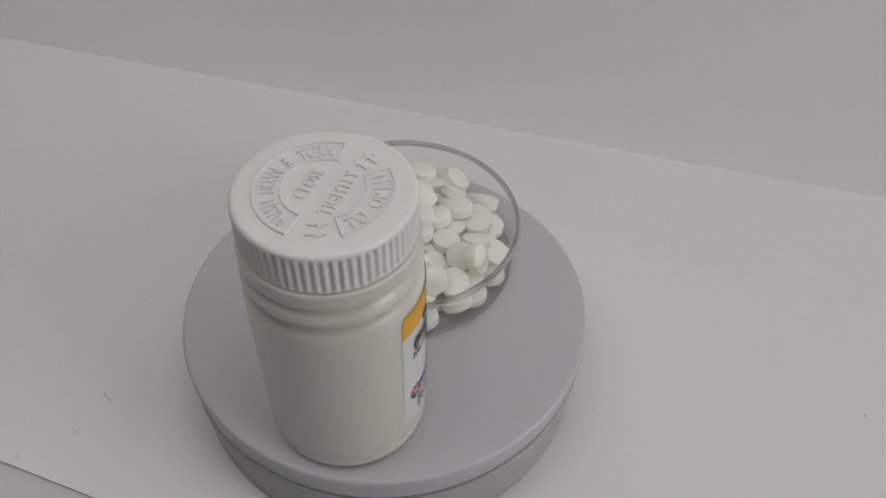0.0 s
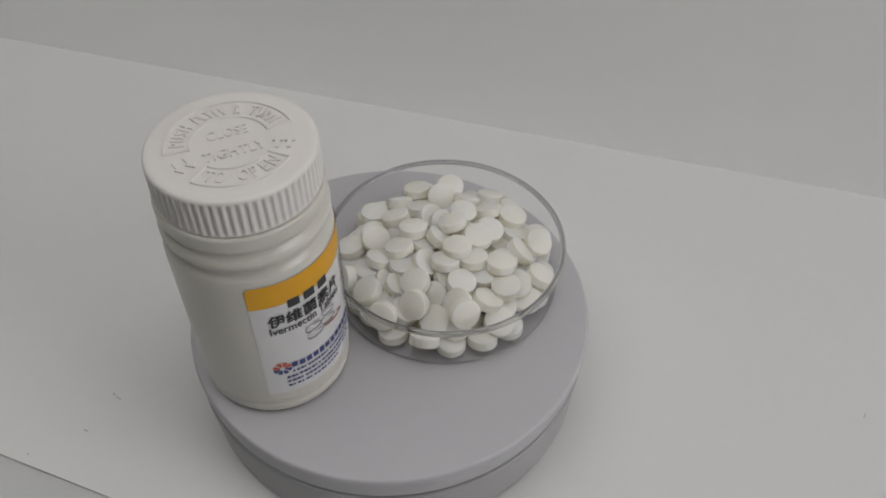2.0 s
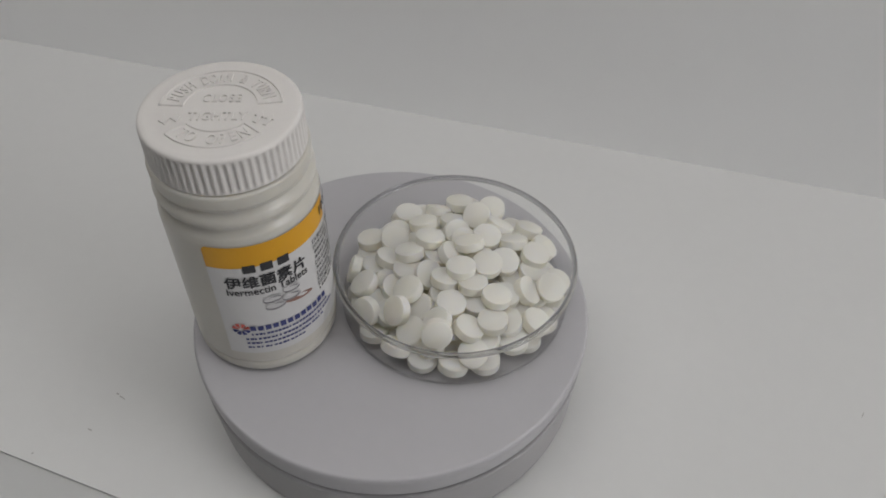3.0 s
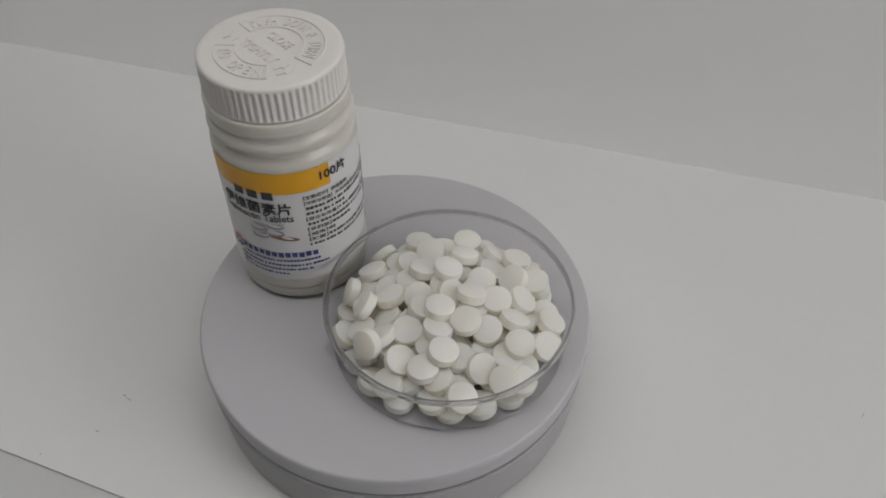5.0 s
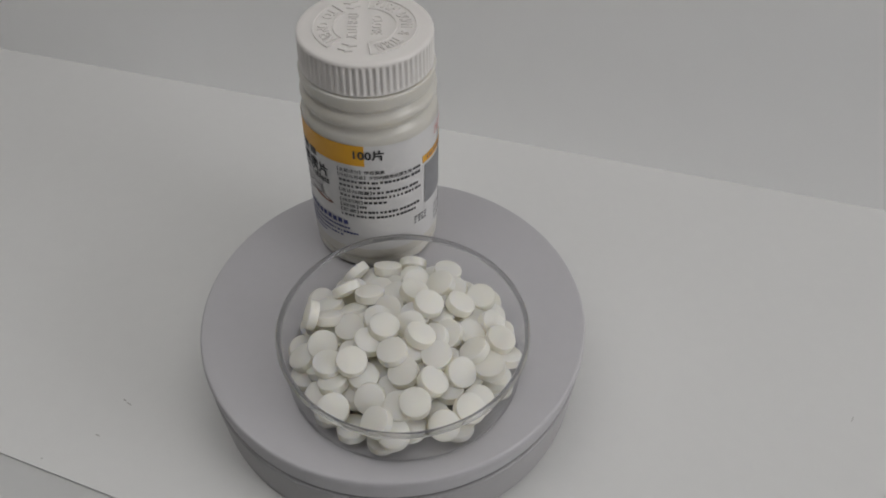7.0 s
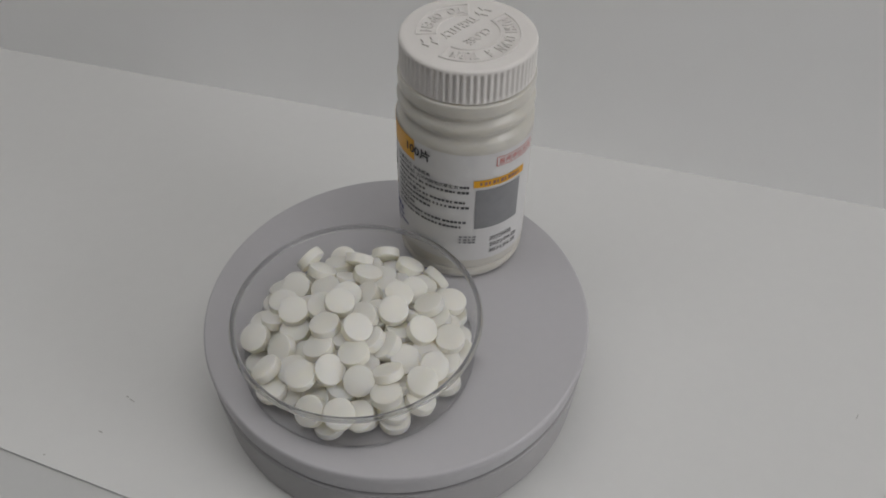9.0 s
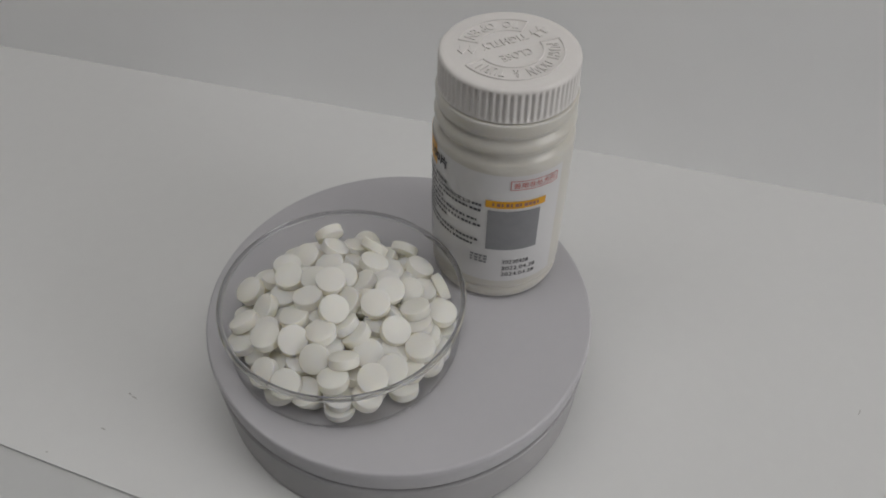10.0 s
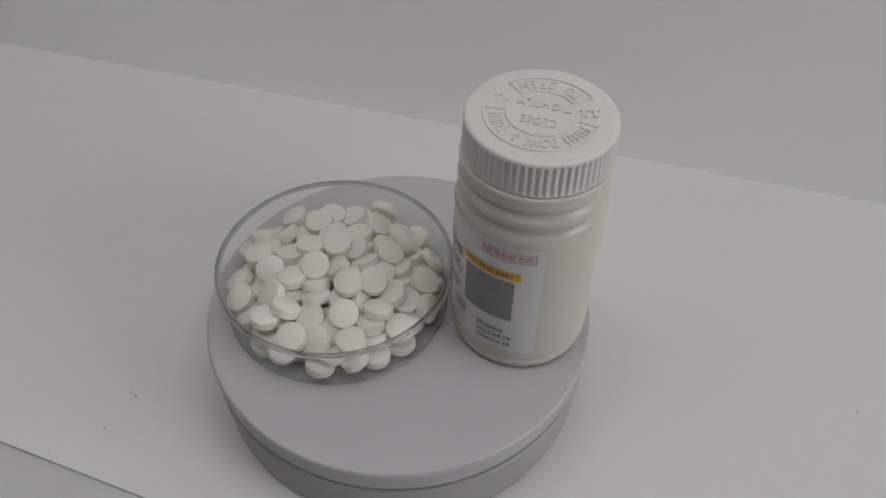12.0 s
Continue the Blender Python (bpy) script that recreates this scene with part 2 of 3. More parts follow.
def smudge(x, y, length, width, angle):
    """A small flat dirt mark with a ragged outline."""
    bm = bmesh.new()
    rim = []
    for k in range(14):
        a = 2 * math.pi * k / 14
        s = random.uniform(0.7, 1.15)
        rim.append(bm.verts.new((math.cos(a) * length / 2 * s, math.sin(a) * width / 2 * s, 0)))
    bm.faces.new(rim)
    ob = part("smudge", bm, STAIN, card)
    ob.matrix_basis = pose(x, y, 0.00012, 0, 0, angle)


for x, y, a, b, c in ((-1.490, -0.116, 0.0016, 0.0008, -35), (-1.462, -0.143, 0.0034, 0.0005, -38), (-1.854, -0.440, 0.0009, 0.0007, 0), (-1.593, -0.326, 0.0022, 0.0007, -30), (2.441, -0.558, 0.0035, 0.0004, 50)):
    smudge(x * R, y * R, a, b, c)

# ---- the turntable ----
turntable = new("turntable", None)
tagged(turntable, "round white plastic motorised display turntable", "turntable")
G = 0.165 * R
foot = rounded([(0, 0.0005), (0.955 * R, 0.0005), (0.975 * R, 0.0016), (0.992 * R, TOP - G - 0.0005), (0.94 * R, TOP - G - 0.0005), (0, TOP - G - 0.0005)], 0.0012)
part("base", lathe(foot, 160), SHADED_BASE, turntable, "white plastic drum-shaped base", 40)
part("gap_ring", lathe([(0.93 * R, TOP - G - 0.0006), (0.965 * R, TOP - G - 0.0006), (0.965 * R, TOP - G + 0.0006), (0.93 * R, TOP - G + 0.0006)], 128, True), GROOVE, turntable, "dark gap under the platter", 30)
plate = rounded([(0, TOP - G + 0.0004), (0.983 * R, TOP - G + 0.0004), (0.998 * R, TOP - 0.0022), (0.991 * R, TOP), (0, TOP)], 0.0018, 6)
platter = part("platter", lathe(plate, 192), PLATTER, turntable, "smooth white revolving platter", 40)


# ---- the bottle ----
def bottle_thing():
    """The bottle stands at its own origin; angles run as on the platter at rest. Its label is stuck on a hair askew."""
    thing = new("pill_bottle", None)
    tagged(thing, "white plastic pill bottle with ribbed screw cap and printed label", "bottle")
    profile = [(0, 0.02), (0.26, 0.012), (0.295, 0.0), (0.322, 0.012), (0.336, 0.045), (0.334, 0.072), (0.326, 0.086), (0.3385, 0.105), (0.3385, 0.86),
               (0.338, 0.885), (0.333, 0.912), (0.320, 0.930), (0.3135, 0.943), (0.316, 0.955), (0.327, 0.970), (0.3345, 0.988), (0.333, 1.006), (0.324, 1.022), (0.3135, 1.036), (0.3125, 1.046), (0.319, 1.055), (0.327, 1.064), (0.328, 1.128), (0.30, 1.132), (0.27, 1.14), (0, 1.14)]
    part("body", lathe([(a * R, b * R) for a, b in rounded(profile, 0.012, 3)], 128), HDPE, thing, "milky white bottle body with moulded neck rings", 50)

    # cap with vertical grip ribs
    ribs, per = 66, 10
    bm = bmesh.new()
    z_levels = [(1.136, 0.0, 0.310), (1.139, 0.0, 0.3185), (1.150, 0.55, 0.3190), (1.158, 1.0, 0.3192), (1.262, 1.0, 0.3180), (1.278, 0.8, 0.3178), (1.287, 0.0, 0.3172), (1.2955, 0.0, 0.3152), (1.3015, 0.0, 0.3105), (1.304, 0.0, 0.303), (1.3045, 0.0, 0.285)]
    rings = []
    for z_, depth, r_ in z_levels:
        ring = []
        for k in range(ribs * per):
            wave = math.cos(2 * math.pi * (k % per) / per)
            notch = 0.0085 * depth * (0.5 - 0.5 * max(-1, min(1, wave * 1.7)))
            a = 2 * math.pi * k / (ribs * per)
            ring.append(bm.verts.new(((r_ - notch) * R * math.cos(a), (r_ - notch) * R * math.sin(a), z_ * R)))
        rings.append(ring)
    for a, b in zip(rings, rings[1:]):
        for k in range(ribs * per):
            j = (k + 1) % (ribs * per)
            bm.faces.new((a[k], a[j], b[j], b[k]))
    bm.faces.new(rings[-1])
    bm.faces.new(rings[0][::-1])
    cap_part = part("cap", bm, CAPM, thing, "white ribbed child-proof screw cap", 55)

    # label
    def wrapped(name, bm, mat, parent, lift, label=""):
        for v in bm.verts:
            a, z_ = radians(v.co.x - 0.011 * (v.co.x + 165)), v.co.y + min(0.014, 0.00018 * (30 - v.co.x) - 0.006)
            r_ = 0.3385 * R + lift + v.co.z
            v.co = (r_ * math.cos(a), r_ * math.sin(a), z_ * R)
        return part(name, bm, mat, parent, label, 40)

    def patch(a0, a1, z0, z1, corner=0.0, thick=0.0):
        """A rectangle in degrees and plan heights, cut in narrow strips; corners of the low-angle side may be round."""
        bm = bmesh.new()
        n = max(1, int((a1 - a0) / 2.5))
        cols = []
        for k in range(n + 1):
            a = a0 + (a1 - a0) * k / n
            cut = 0
            if corner:
                d = (a - a0) * radians(1) * 0.3385
                if d < corner:
                    cut = corner - math.sqrt(max(0, corner ** 2 - (corner - d) ** 2))
            cols.append((bm.verts.new((a, z0, 0)), bm.verts.new((a, z1 - cut, 0))))
        for (p, q), (r_, s) in zip(cols, cols[1:]):
            bm.faces.new((p, r_, s, q))
        return bm

    label_part = wrapped("label", patch(-174, 52, 0.155, 0.862, 0.02), LABEL, thing, 0.00010, "white glossy paper label wrapped round the body")
    wrapped("orange_band", patch(-173.7, -67.6, 0.737, 0.861, 0.02), ORANGE, label_part, 0.00022, "orange printed band")

    def text_bm(body, height, spacing=1.0, bold=0.0, shear=0.0, extrude=0.0, bevel=0.0, squeeze=1.0):
        """Lettering as a flat mesh in metres, its left foot at the origin, of the given letter height; returns it with its width."""
        cu = bpy.data.curves.new("lettering", "FONT")
        cu.body, cu.size, cu.space_character, cu.shear, cu.offset, cu.resolution_u = body, 1.0, spacing, shear, bold, 3
        cu.extrude, cu.bevel_depth = extrude, bevel
        ob = bpy.data.objects.new("lettering", cu)
        scene.collection.objects.link(ob)
        me = bpy.data.meshes.new_from_object(ob.evaluated_get(bpy.context.evaluated_depsgraph_get()))
        bpy.data.objects.remove(ob)
        bpy.data.curves.remove(cu)
        bm = bmesh.new()
        bm.from_mesh(me)
        bpy.data.meshes.remove(me)
        xs, ys = [v.co.x for v in bm.verts], [v.co.y for v in bm.verts]
        k = height / (max(ys) - min(ys))
        x_min, y_min = min(xs), min(ys)
        for v in bm.verts:
            v.co = ((v.co.x - x_min) * k * squeeze, (v.co.y - y_min) * k, v.co.z)
        return bm, (max(xs) - x_min) * k * squeeze

    def line(name, body, a0, a1, z0, height, mat, bold=0.0, label="", lift=0.00034):
        bm, width = text_bm(body, height)
        for v in bm.verts:
            v.co.x, v.co.y, v.co.z = a0 + (a1 - a0) * v.co.x / width, z0 + v.co.y, 0
        if bold:            # heavier strokes: shifted copies, each a hair above the last
            flat = bpy.data.meshes.new("flat")
            bm.to_mesh(flat)
            for k, (du, dv) in enumerate(((bold, 0), (-bold, 0), (0, bold * 0.006), (0, -bold * 0.006))):
                old = set(bm.verts)
                bm.from_mesh(flat)
                for v in bm.verts:
                    if v not in old:
                        v.co += Vector((du, dv, 0.000008 * (k + 1)))
            bpy.data.meshes.remove(flat)
        return wrapped(name, bm, mat, label_part, lift, label)

    def bars(name, a0, a1, z0, z1, pieces, mat, seed, label="", lift=0.00034, even=False):
        """A line of writing too small to read: plain bars with gaps."""
        rnd = random.Random(seed)
        bm = bmesh.new()
        a = a0
        step = (a1 - a0) / pieces
        for k in range(pieces):
            w = step * (0.74 if even else rnd.choice((0.45, 0.7, 0.78, 0.84)))
            n = max(1, int(w / 2.5))
            top, low = z1 - rnd.uniform(0, 0.12) * (z1 - z0), z0 + rnd.uniform(0, 0.12) * (z1 - z0)
            cols = [(bm.verts.new((a + w * i / n, low, 0)), bm.verts.new((a + w * i / n, top, 0))) for i in range(n + 1)]
            for (p, q), (r_, s) in zip(cols, cols[1:]):
                bm.faces.new((p, r_, s, q))
            a += step
        return wrapped(name, bm, mat, label_part, lift, label)

    # front of the label
    for k in range(3):
        a = -148.5 + k * 12.3
        wrapped("name_bar", patch(a + 0.4, a + 9.2, 0.704, 0.750), INK, label_part, 0.00034)
    line("lettering", "伊维菌素片", -163.2, -102.3, 0.612, 0.070, INK, 0.35, "bold black lettering")
    line("lettering", "Ivermectin Tablets", -163.2, -101.6, 0.566, 0.042, INK, 0.10, "thin dark lettering")
    # small picture of two stacked pairs of tablets with a brown stroke
    def oval(a, z_, ra, rz, tilt, mat, lift, n=20):
        bm = bmesh.new()
        pts = []
        for k in range(n):
            x, y = math.cos(2 * math.pi * k / n) * ra, math.sin(2 * math.pi * k / n) * rz
            c, s = math.cos(radians(tilt)), math.sin(radians(tilt))
            pts.append(bm.verts.new((a + (x * c - y * s) / (0.3385 * radians(1)), z_ + x * s + y * c, 0)))
        bm.faces.new(pts)
        return wrapped("picture", bm, mat, label_part, lift)
    oval(-112, 0.456, 0.075, 0.016, -10, PIC_BROWN, 0.00030)
    oval(-131, 0.463, 0.045, 0.020, 2, PIC_SHADE, 0.00033)
    oval(-131, 0.476, 0.045, 0.021, 2, PIC_WHITE, 0.00036)
    oval(-132, 0.512, 0.043, 0.019, 5, PIC_SHADE, 0.00038)
    oval(-132, 0.522, 0.043, 0.019, 5, PIC_WHITE, 0.00040)
    oval(-118, 0.488, 0.043, 0.021, -4, PIC_SHADE, 0.00042)
    oval(-118, 0.500, 0.043, 0.021, -4, PIC_WHITE, 0.00044)
    oval(-117, 0.535, 0.040, 0.018, -6, PIC_SHADE, 0.00046)
    oval(-117, 0.545, 0.040, 0.018, -6, PIC_WHITE, 0.00048)
    # round emblem of red and blue wedges
    for k in range(8):
        bm = bmesh.new()
        a0 = 2 * math.pi * k / 8
        pts = [(0.012, a0 + 0.12), (0.040, a0 + 0.10), (0.041, a0 + 0.4), (0.040, a0 + 0.66), (0.012, a0 + 0.6)]
        bm.faces.new([bm.verts.new((-160.5 + r_ * math.cos(t_) / (0.3385 * radians(1)), 0.333 + r_ * math.sin(t_), 0)) for r_, t_ in pts])
        wrapped("emblem", bm, RED if k in (0, 1, 2, 3) else NAVY, label_part, 0.00034)
    bars("text_bar", -153.5, -85, 0.320, 0.356, 12, NAVY, 1, even=True)
    bars("text_bar", -153.5, -84.5, 0.289, 0.305, 24, NAVY, 2)
    bars("text_bar", -158.6, -76, 0.256, 0.272, 26, NAVY, 3)
    bars("text_bar", -158.6, -92, 0.227, 0.241, 20, NAVY, 4)
    bars("text_bar", -158.6, -112, 0.197, 0.211, 14, NAVY, 5)
    # side text block
    line("lettering", "100片", -76.3, -51.5, 0.778, 0.060, INK, 0.30, "bold black lettering", 0.00040)
    ends = (-48, -17, -17, -55, -19, -17, -50, -68, -19, -22)
    heads = {0: "【主要成分】伊维菌素", 1: "【作用与用途】大环内酯类抗寄生虫", 4: "【用法与用量】", 6: "【休药期】", 7: "【规格】", 8: "【贮藏】"}
    for k, end in enumerate(ends):
        z_ = 0.700 - k * 0.0335
        begin = -91.8 if k not in (2, 3, 5) else -91.0
        if k in heads:
            reach = begin + 4.05 * len(heads[k])
            line("lettering", heads[k], begin, reach, z_ - 0.0115, 0.023, SMALL_INK, 0.07, "fine black lettering")
            begin = reach + 1.2
        if end - begin > 4:
            bars("text_bar", begin, end, z_ - 0.0088, z_ + 0.0088, max(3, int((end - begin) / 3.4)), SMALL_INK, 10 + k)
    # back of the label
    for a0, a1, z0, z1 in ((4.2, 45.6, 0.832, 0.835), (4.2, 45.6, 0.7795, 0.7825), (4.2, 4.8, 0.7825, 0.832), (45.0, 45.6, 0.7825, 0.832)):
        wrapped("red_frame", patch(a0, a1, z0, z1), RED, label_part, 0.00034)
    line("lettering", "兽用非处方药", 6.6, 43.2, 0.790, 0.034, RED, 0.0, "small red lettering")
    wrapped("orange_strip", patch(-14.5, 35.7, 0.664, 0.709), ORANGE, label_part, 0.00030, "orange printed strip")
    bars("text_bar", -9, 31, 0.675, 0.698, 11, PIC_BROWN, 31, lift=0.00040)
    wrapped("grey_square", patch(-12.2, 31.5, 0.386, 0.645), GREY_INK, label_part, 0.00030, "plain grey printed square")
    for z0 in (0.29, 0.31, 0.33):
        bars("text_bar", -25, -9.5, z0 - 0.006, z0 + 0.008, 4, GREY_INK, int(z0 * 100))
    line("lettering", "20220428", 2.4, 25.6, 0.287, 0.026, INK, 0.0, "small black lettering")
    line("lettering", "2022.04.28", 2.4, 33.0, 0.241, 0.026, INK, 0.0, "small black lettering")
    line("lettering", "2024.04.28", 2.4, 32.5, 0.197, 0.026, INK, 0.0, "small black lettering")

    # raised lettering on the cap
    cap_z = 1.3045 * R

    def raised(bm, label=""):
        ob = part("raised_lettering", bm, CAPM, cap_part, label, 35)
        ob.matrix_basis = pose(0, 0, cap_z, 0, 0, UP_ANGLE - 90)
        return ob

    for body, y_, wide in (("CLOSE", 0.032, 0.150), ("TIGHTLY", -0.080, 0.225)):
        bm, width = text_bm(body, 0.048 * R, 1.05, extrude=0.00045)
        for v in bm.verts:
            v.co.x = (v.co.x / width - 0.5) * wide * R
            v.co.y += y_ * R
        raised(bm)

    def arc_text(body, radius, mid, span, h_, inward):
        """Letters set round the cap; mid and span in degrees; inward: feet towards the rim."""
        for k, letter in enumerate(body):
            if letter == " ":
                continue
            s = (k / (len(body) - 1) - 0.5) * span
            bm, width = text_bm(letter, h_ * R, extrude=0.00045, squeeze=0.7 if inward else 0.56)
            a = mid + s if inward else mid - s
            for v in bm.verts:
                v.co.x -= width / 2
                v.co.y -= h_ * R / 2
            bmesh.ops.transform(bm, matrix=pose(radius * R * math.cos(radians(a)), radius * R * math.sin(radians(a)), 0, 0, 0, a + 90 if inward else a - 90), verts=bm.verts)
            raised(bm)

    arc_text("PUSH DOWN & TURN", 0.192, 93, 142, 0.054, False)
    arc_text("TO OPEN", 0.192, 270, 72, 0.054, True)

    def ridge(r_, a0, a1, r2=None):
        """A raised line: an arc at radius r_, or a spoke from r_ to r2 at a0."""
        bm = bmesh.new()
        n = max(2, int(abs(a1 - a0) / 3))
        w, h_ = 0.0048, 0.00048
        rows = []
        for k in range(n + 1):
            a = radians(a0 + (a1 - a0) * k / n) if r2 is None else radians(a0)
            rr = r_ if r2 is None else r_ + (r2 - r_) * k / n
            rad, tan = Vector((math.cos(a), math.sin(a), 0)), Vector((-math.sin(a), math.cos(a), 0))
            across = rad if r2 is None else tan
            c = rad * rr * R
            rows.append([bm.verts.new(c - across * w * R + Vector((0, 0, -0.0001))), bm.verts.new(c - across * w * 0.5 * R + Vector((0, 0, h_))), bm.verts.new(c + across * w * 0.5 * R + Vector((0, 0, h_))), bm.verts.new(c + across * w * R + Vector((0, 0, -0.0001)))])
        for p, q in zip(rows, rows[1:]):
            for i in range(3):
                bm.faces.new((p[i], p[i + 1], q[i + 1], q[i]))
        bmesh.ops.recalc_face_normals(bm, faces=bm.faces)
        ob = raised(bm)
        ob.name = "raised_line"

    for a0, a1 in ((8, 176), (222, 318)):
        ridge(0.238, a0, a1)
        ridge(0.146, a0, a1)
        ridge(0.146, a0, a0, 0.238)
        ridge(0.146, a1, a1, 0.238)
    for mid in (200, 338):
        for side in (-1, 1):
            bm = bmesh.new()
            shape = [(-0.032, -0.010), (0.004, -0.010), (0.004, -0.024), (0.034, 0.0), (0.004, 0.024), (0.004, 0.010), (-0.032, 0.010)]
            low = [bm.verts.new((x * R * 1.05, y * R * 0.8, -0.0001)) for x, y in shape]
            bm.faces.new(low)
            up = bmesh.ops.extrude_face_region(bm, geom=list(bm.faces))
            bmesh.ops.translate(bm, vec=(0, 0, 0.0006), verts=[g for g in up["geom"] if isinstance(g, bmesh.types.BMVert)])
            bmesh.ops.recalc_face_normals(bm, faces=bm.faces)
            r_ = 0.192 + side * 0.022
            a = radians(mid)
            bmesh.ops.transform(bm, matrix=pose(r_ * R * math.cos(a), r_ * R * math.sin(a), 0, 0, 0, mid + 90), verts=bm.verts)
            raised(bm).name = "raised_arrow"
    return thing


UP_ANGLE = 25          # way in which the cap's lettering stands up
BOTTLE_AT = (-0.3457 * R, 0.5090 * R)
bottle = bottle_thing()

# ---- the dish ----
DISH_AT = (0.1853 * R, -0.2666 * R)
dish = new("glass_dish", None)
tagged(dish, "clear round glass petri dish heaped with tablets", "dish")
bowl_profile = [(0, 0.003), (0.535, 0.003), (0.548, 0.0), (0.570, 0.010), (0.576, 0.04), (0.591, 0.253), (0.581, 0.253), (0.566, 0.045), (0.560, 0.030), (0.54, 0.022), (0, 0.022)]
part("bowl", lathe([(a * R, b * R) for a, b in rounded(bowl_profile, 0.006, 3)], 160), GLASS, dish, "", 60)
rim_profile = [(0.5860 + 0.0142 * math.cos(2 * math.pi * k / 12), 0.2620 + 0.0142 * math.sin(2 * math.pi * k / 12)) for k in range(12)]
foot_profile = [(0.566 + 0.006 * math.cos(2 * math.pi * k / 8), 0.0085 + 0.006 * math.sin(2 * math.pi * k / 8)) for k in range(8)]
part("foot_ring", lathe([(a * R, b * R) for a, b in foot_profile], 160, True), FOOT_GLASS, dish, "thick glass edge of the foot", 80)
part("rim", lathe([(a * R, b * R) for a, b in rim_profile], 160, True), RIM_GLASS, dish, "rounded glass rim", 80)


# ---- the tablets ----
def tablet_mesh():
    """A round tablet: straight band, shallow domed faces and a narrow worn chamfer between them."""
    r_, band, dome = 0.0722 * R, 0.0225 * R, 0.0105 * R
    half = [(0, -band - dome)] + [(r_ * 0.93 * s, -band - dome * (1 - 0.85 * s * s)) for s in (0.3, 0.55, 0.78, 0.92, 1.0)] + [(r_ * 0.975, -band), (r_, -band * 0.88)]
    prof = half + [(a, -b) for a, b in reversed(half)]
    return mesh_of(lathe(prof, 32), "tablet", PILL, 24)


TABLET = tablet_mesh()
tablets = []


def tablet(x, y, z, tip=0.0, way=0.0):
    """A tablet whose middle lies at x, y, z in platter radii from the platter's middle, tipped by so many degrees towards way."""
    ob = tagged(new("tablet", TABLET), "round white biconvex tablet in the glass dish", "tablet", "tablets in the dish")
    tablets.append((ob, Matrix.Translation((x * R, y * R, z * R)) @ pose(0, 0, 0, 0, 0, way) @ pose(0, 0, 0, 0, tip, 0)))
    return ob


tablet(-0.259, -0.368, 0.240, 67, -153)
tablet(-0.220, 0.020, 0.158, 66, 161)
tablet(-0.177, -0.389, 0.084, 55, -146)
tablet(-0.193, -0.132, 0.210, 56, 145)
tablet(0.014, 0.210, 0.132, 72, 110)
tablet(0.402, -0.662, 0.100, 33, -91)
tablet(0.254, -0.555, 0.155, 18, -67)
tablet(0.148, -0.364, 0.201, 27, -110)
tablet(0.146, -0.490, 0.143, 14, -86)
tablet(-0.000, -0.286, 0.186, 26, -106)
tablet(0.102, -0.620, 0.122, 23, -90)
tablet(0.013, -0.523, 0.129, 28, -117)
tablet(-0.108, -0.217, 0.174, 35, 141)
tablet(-0.240, -0.230, 0.156, 25, 151)
tablet(0.058, -0.744, 0.154, 27, -68)
tablet(-0.052, -0.673, 0.103, 7, 179)
tablet(0.195, -0.646, 0.184, 43, -76)
tablet(-0.080, 0.102, 0.171, 31, 110)
tablet(0.236, -0.012, 0.179, 52, 131)
tablet(0.325, 0.137, 0.126, 4, -110)
tablet(0.369, -0.007, 0.225, 25, 45)
tablet(0.299, -0.094, 0.191, 16, 93)
tablet(0.436, -0.319, 0.188, 7, 59)
tablet(0.355, -0.741, 0.127, 11, -93)
tablet(0.522, -0.371, 0.214, 36, -22)
tablet(0.631, -0.415, 0.109, 22, -48)
tablet(0.543, -0.612, 0.138, 34, -63)
tablet(0.395, -0.352, 0.247, 9, -112)
tablet(0.380, -0.511, 0.157, 27, 55)
tablet(0.272, -0.740, 0.173, 33, -129)
tablet(0.207, -0.238, 0.249, 38, -65)
tablet(0.141, -0.120, 0.170, 12, 150)
tablet(0.052, -0.273, 0.248, 17, -9)
tablet(0.060, -0.067, 0.210, 1, 18)
tablet(-0.065, -0.129, 0.224, 23, 121)
tablet(-0.128, -0.004, 0.122, 23, -129)
tablet(0.065, 0.115, 0.151, 7, 31)
tablet(0.385, -0.191, 0.215, 33, -115)
tablet(0.479, -0.571, 0.106, 23, -78)
tablet(0.543, -0.019, 0.165, 40, 10)
tablet(0.657, -0.260, 0.114, 12, 57)
tablet(0.664, -0.133, 0.117, 20, 85)
tablet(0.323, 0.012, 0.125, 26, 102)
tablet(-0.057, -0.413, 0.125, 34, 174)
tablet(0.001, 0.007, 0.149, 31, -114)
tablet(-0.180, -0.334, 0.215, 35, 121)
tablet(-0.216, -0.535, 0.126, 27, -160)
tablet(0.138, -0.041, 0.248, 20, 45)
tablet(0.209, 0.215, 0.160, 12, 62)
tablet(0.475, -0.132, 0.189, 22, 6)
tablet(0.401, -0.610, 0.222, 12, -74)
tablet(0.435, 0.110, 0.182, 6, -17)
tablet(-0.142, 0.071, 0.084, 21, -142)
tablet(0.243, -0.104, 0.274, 15, 7)
tablet(-0.313, -0.184, 0.105, 34, -12)
tablet(0.113, -0.327, 0.290, 10, 23)
tablet(0.073, -0.408, 0.251, 13, 21)
tablet(0.537, -0.239, 0.224, 33, -176)
tablet(0.205, -0.429, 0.270, 11, -148)
tablet(0.289, -0.488, 0.230, 16, -129)
tablet(0.430, -0.481, 0.234, 29, 23)
tablet(0.618, -0.501, 0.154, 27, -13)
tablet(0.157, 0.056, 0.124, 33, 146)
tablet(-0.112, -0.552, 0.122, 30, 163)
tablet(0.457, 0.148, 0.100, 26, -60)
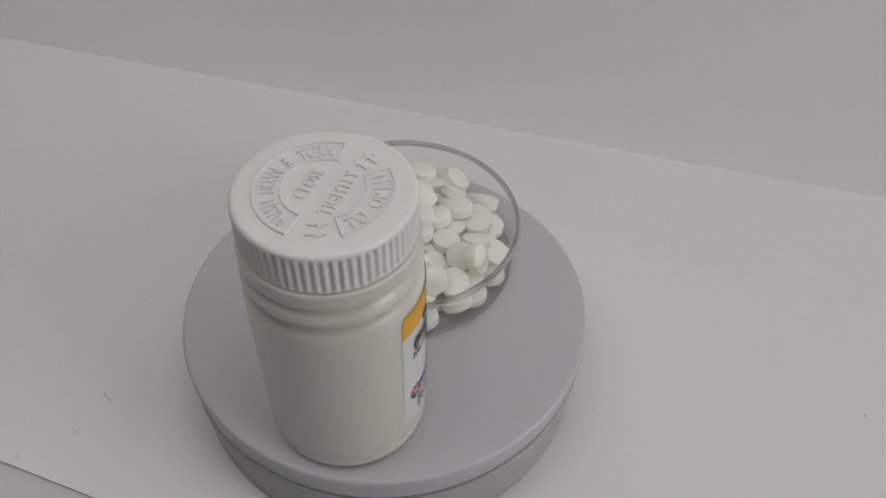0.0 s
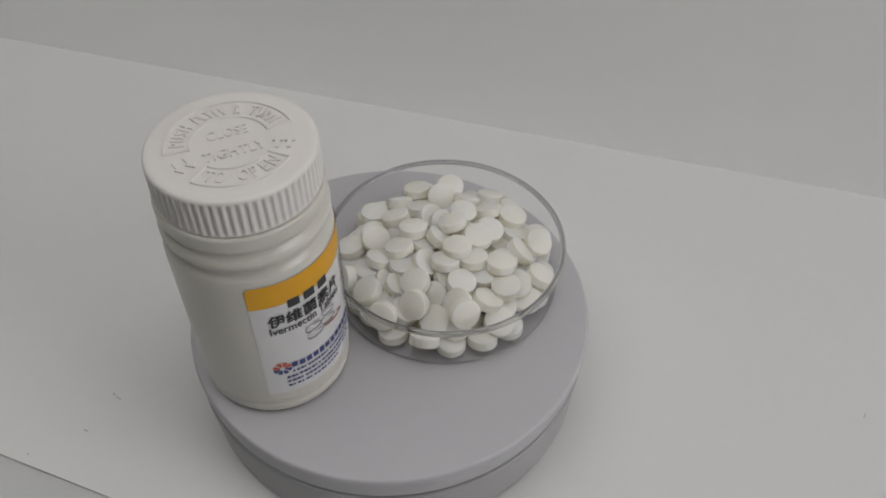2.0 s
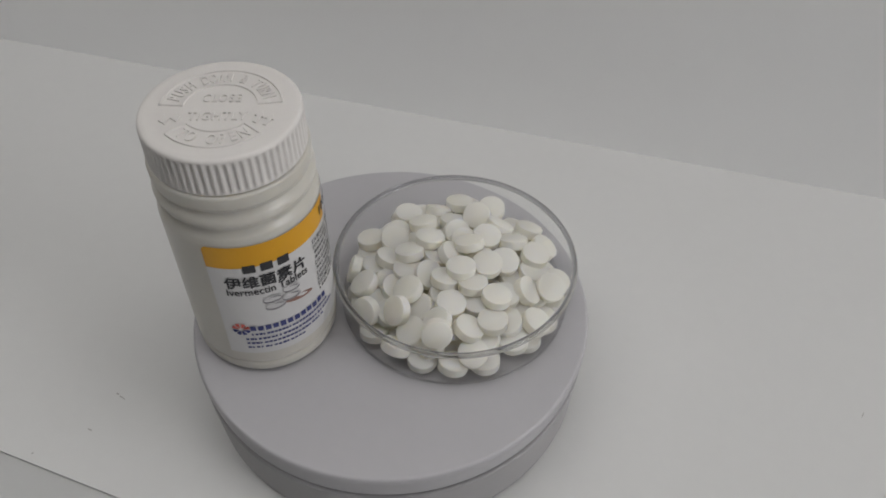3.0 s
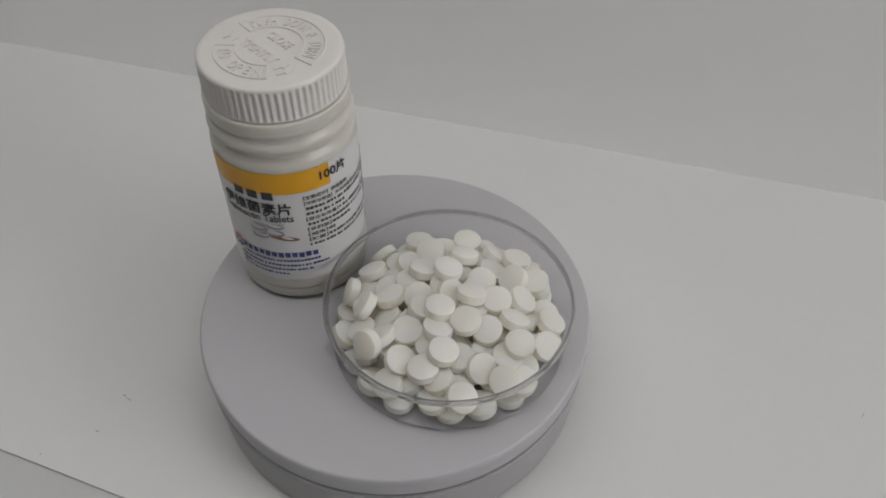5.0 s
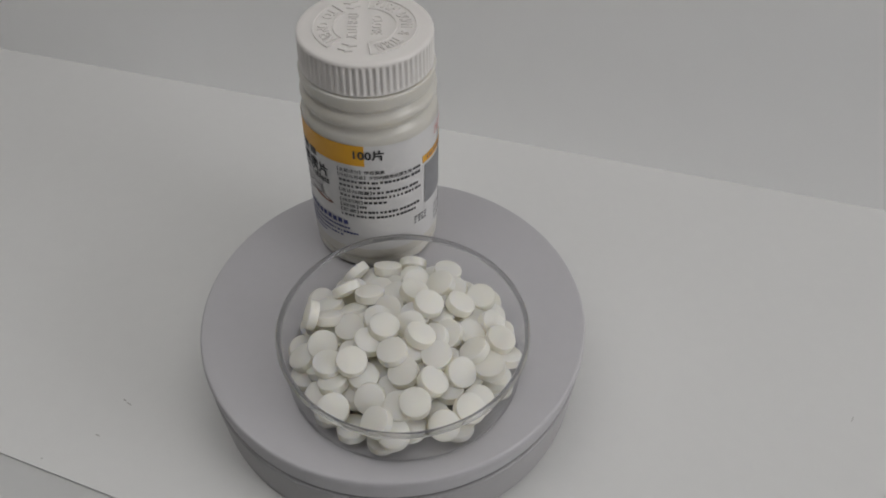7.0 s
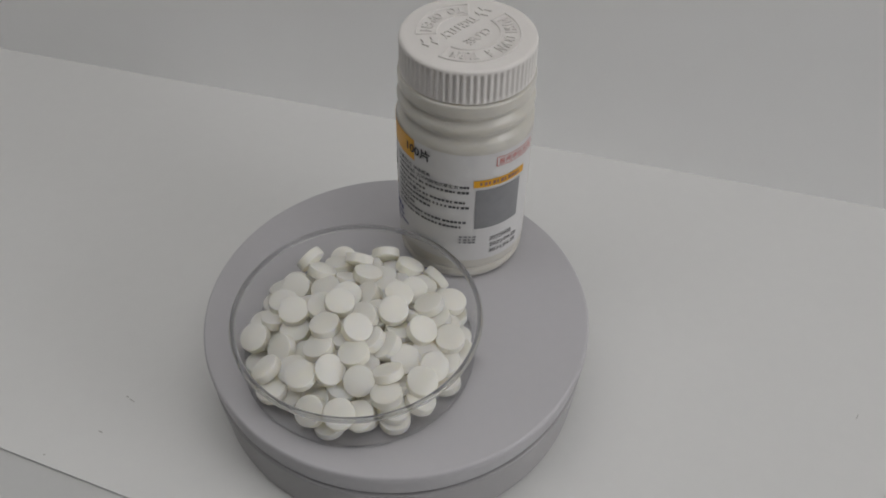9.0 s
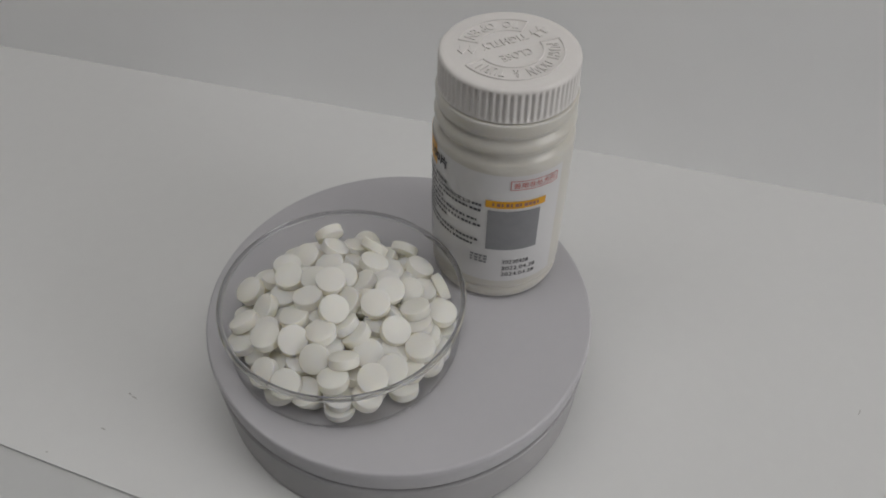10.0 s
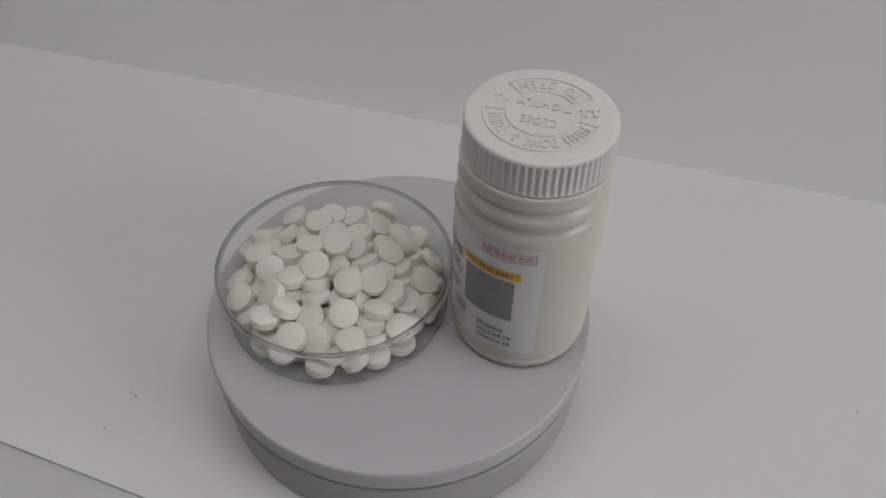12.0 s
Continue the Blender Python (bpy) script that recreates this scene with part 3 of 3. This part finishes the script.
tablet(0.286, -0.300, 0.283, 25, 44)
tablet(0.618, -0.105, 0.190, 18, 21)
tablet(0.633, -0.281, 0.204, 11, -172)
tablet(0.049, -0.539, 0.249, 12, -31)
tablet(0.586, -0.545, 0.054, 3, -110)
tablet(0.298, -0.742, 0.052, 0, -105)
tablet(0.152, -0.753, 0.059, 10, 140)
tablet(0.015, -0.717, 0.055, 5, 135)
tablet(-0.185, -0.584, 0.053, 4, 7)
tablet(-0.270, -0.458, 0.064, 17, -5)
tablet(-0.293, -0.309, 0.053, 2, -97)
tablet(-0.243, -0.030, 0.058, 9, 24)
tablet(0.088, 0.158, 0.052, 1, 78)
tablet(0.215, 0.221, 0.056, 6, -95)
tablet(0.352, 0.184, 0.056, 6, 109)
tablet(0.575, 0.031, 0.056, 10, -167)
tablet(0.673, -0.261, 0.052, 2, 45)
tablet(-0.187, -0.162, 0.052, 0, 3)
tablet(-0.031, -0.402, 0.053, 3, 169)
tablet(-0.132, -0.293, 0.053, 2, -118)
tablet(-0.061, -0.100, 0.052, 0, 13)
tablet(-0.056, 0.139, 0.053, 1, -81)
tablet(0.021, -0.548, 0.052, 1, 179)
tablet(0.109, -0.430, 0.052, 0, 115)
tablet(0.014, -0.253, 0.053, 1, -13)
tablet(0.109, -0.132, 0.052, 0, 136)
tablet(0.025, 0.016, 0.052, 4, 113)
tablet(0.170, -0.559, 0.056, 5, -122)
tablet(0.256, -0.417, 0.052, 0, -64)
tablet(0.151, -0.290, 0.053, 2, -80)
tablet(0.258, -0.129, 0.052, 0, 120)
tablet(0.173, 0.026, 0.052, 2, -169)
tablet(0.374, -0.583, 0.052, 1, 73)
tablet(0.410, -0.446, 0.053, 3, 69)
tablet(0.359, -0.311, 0.053, 2, -119)
tablet(0.408, -0.104, 0.051, 2, -177)
tablet(0.321, 0.014, 0.052, 1, 76)
tablet(0.604, -0.384, 0.052, 1, -109)
tablet(0.478, -0.226, 0.053, 1, 13)
tablet(0.574, -0.117, 0.055, 5, -65)
tablet(0.055, -0.353, 0.109, 9, 34)
tablet(-0.046, -0.225, 0.110, 13, 117)
tablet(0.049, -0.114, 0.107, 4, -114)
tablet(0.196, -0.377, 0.111, 4, 150)
tablet(0.123, -0.233, 0.116, 6, 163)
tablet(0.190, -0.088, 0.109, 14, 89)
tablet(0.277, -0.500, 0.103, 12, -53)
tablet(0.341, -0.375, 0.113, 4, 81)
tablet(0.263, -0.230, 0.099, 16, -112)
tablet(0.329, -0.111, 0.105, 9, 18)
tablet(0.479, -0.357, 0.089, 12, 48)
tablet(0.429, -0.220, 0.114, 13, 166)
tablet(0.243, -0.296, 0.160, 16, 48)
tablet(0.063, -0.177, 0.222, 33, -107)
tablet(0.345, -0.420, 0.183, 15, 106)
tablet(0.018, -0.460, 0.200, 5, -175)
tablet(-0.057, -0.350, 0.218, 13, -116)
tablet(0.118, -0.559, 0.188, 4, -54)
tablet(0.102, 0.053, 0.197, 22, -28)
tablet(-0.046, -0.052, 0.173, 20, -88)
tablet(0.417, -0.087, 0.136, 22, 60)
tablet(0.491, -0.445, 0.154, 8, 69)
tablet(0.294, 0.099, 0.173, 18, -125)
tablet(0.196, -0.166, 0.223, 14, -53)
tablet(0.545, -0.316, 0.142, 10, -74)
tablet(0.329, -0.627, 0.175, 15, -60)
tablet(-0.139, -0.478, 0.193, 25, -54)
tablet(-0.006, -0.623, 0.163, 19, 157)
tablet(-0.172, -0.083, 0.137, 26, -97)
tablet(0.335, -0.250, 0.226, 32, -128)
tablet(-0.247, -0.328, 0.125, 22, 135)
tablet(0.144, 0.186, 0.108, 6, -136)
tablet(0.512, 0.061, 0.113, 19, -87)
tablet(-0.139, -0.388, 0.163, 12, -44)
tablet(0.226, 0.087, 0.211, 21, -144)
tablet(0.445, -0.012, 0.158, 18, 36)
tablet(-0.061, -0.567, 0.202, 3, 84)
tablet(0.269, -0.356, 0.227, 4, -3)
tablet(-0.008, 0.081, 0.109, 14, -23)
tablet(0.254, -0.667, 0.106, 13, -165)
tablet(0.562, -0.184, 0.142, 22, 161)


# ---- what moves ----
def motions():
    """The platter turns at an even pace and carries the bottle, the dish and the tablets."""
    times = [k * 0.25 for k in range(49)]
    walk(platter, [(t, pose(0, 0, 0, 0, 0, spin(t))) for t in times])
    for ob, at in [(bottle, Matrix.Translation((*BOTTLE_AT, 0))), (dish, Matrix.Translation((*DISH_AT, 0)))] + tablets:
        walk(ob, [(t, pose(0, 0, TOP + 0.0001, 0, 0, spin(t)) @ at) for t in times])


motions()
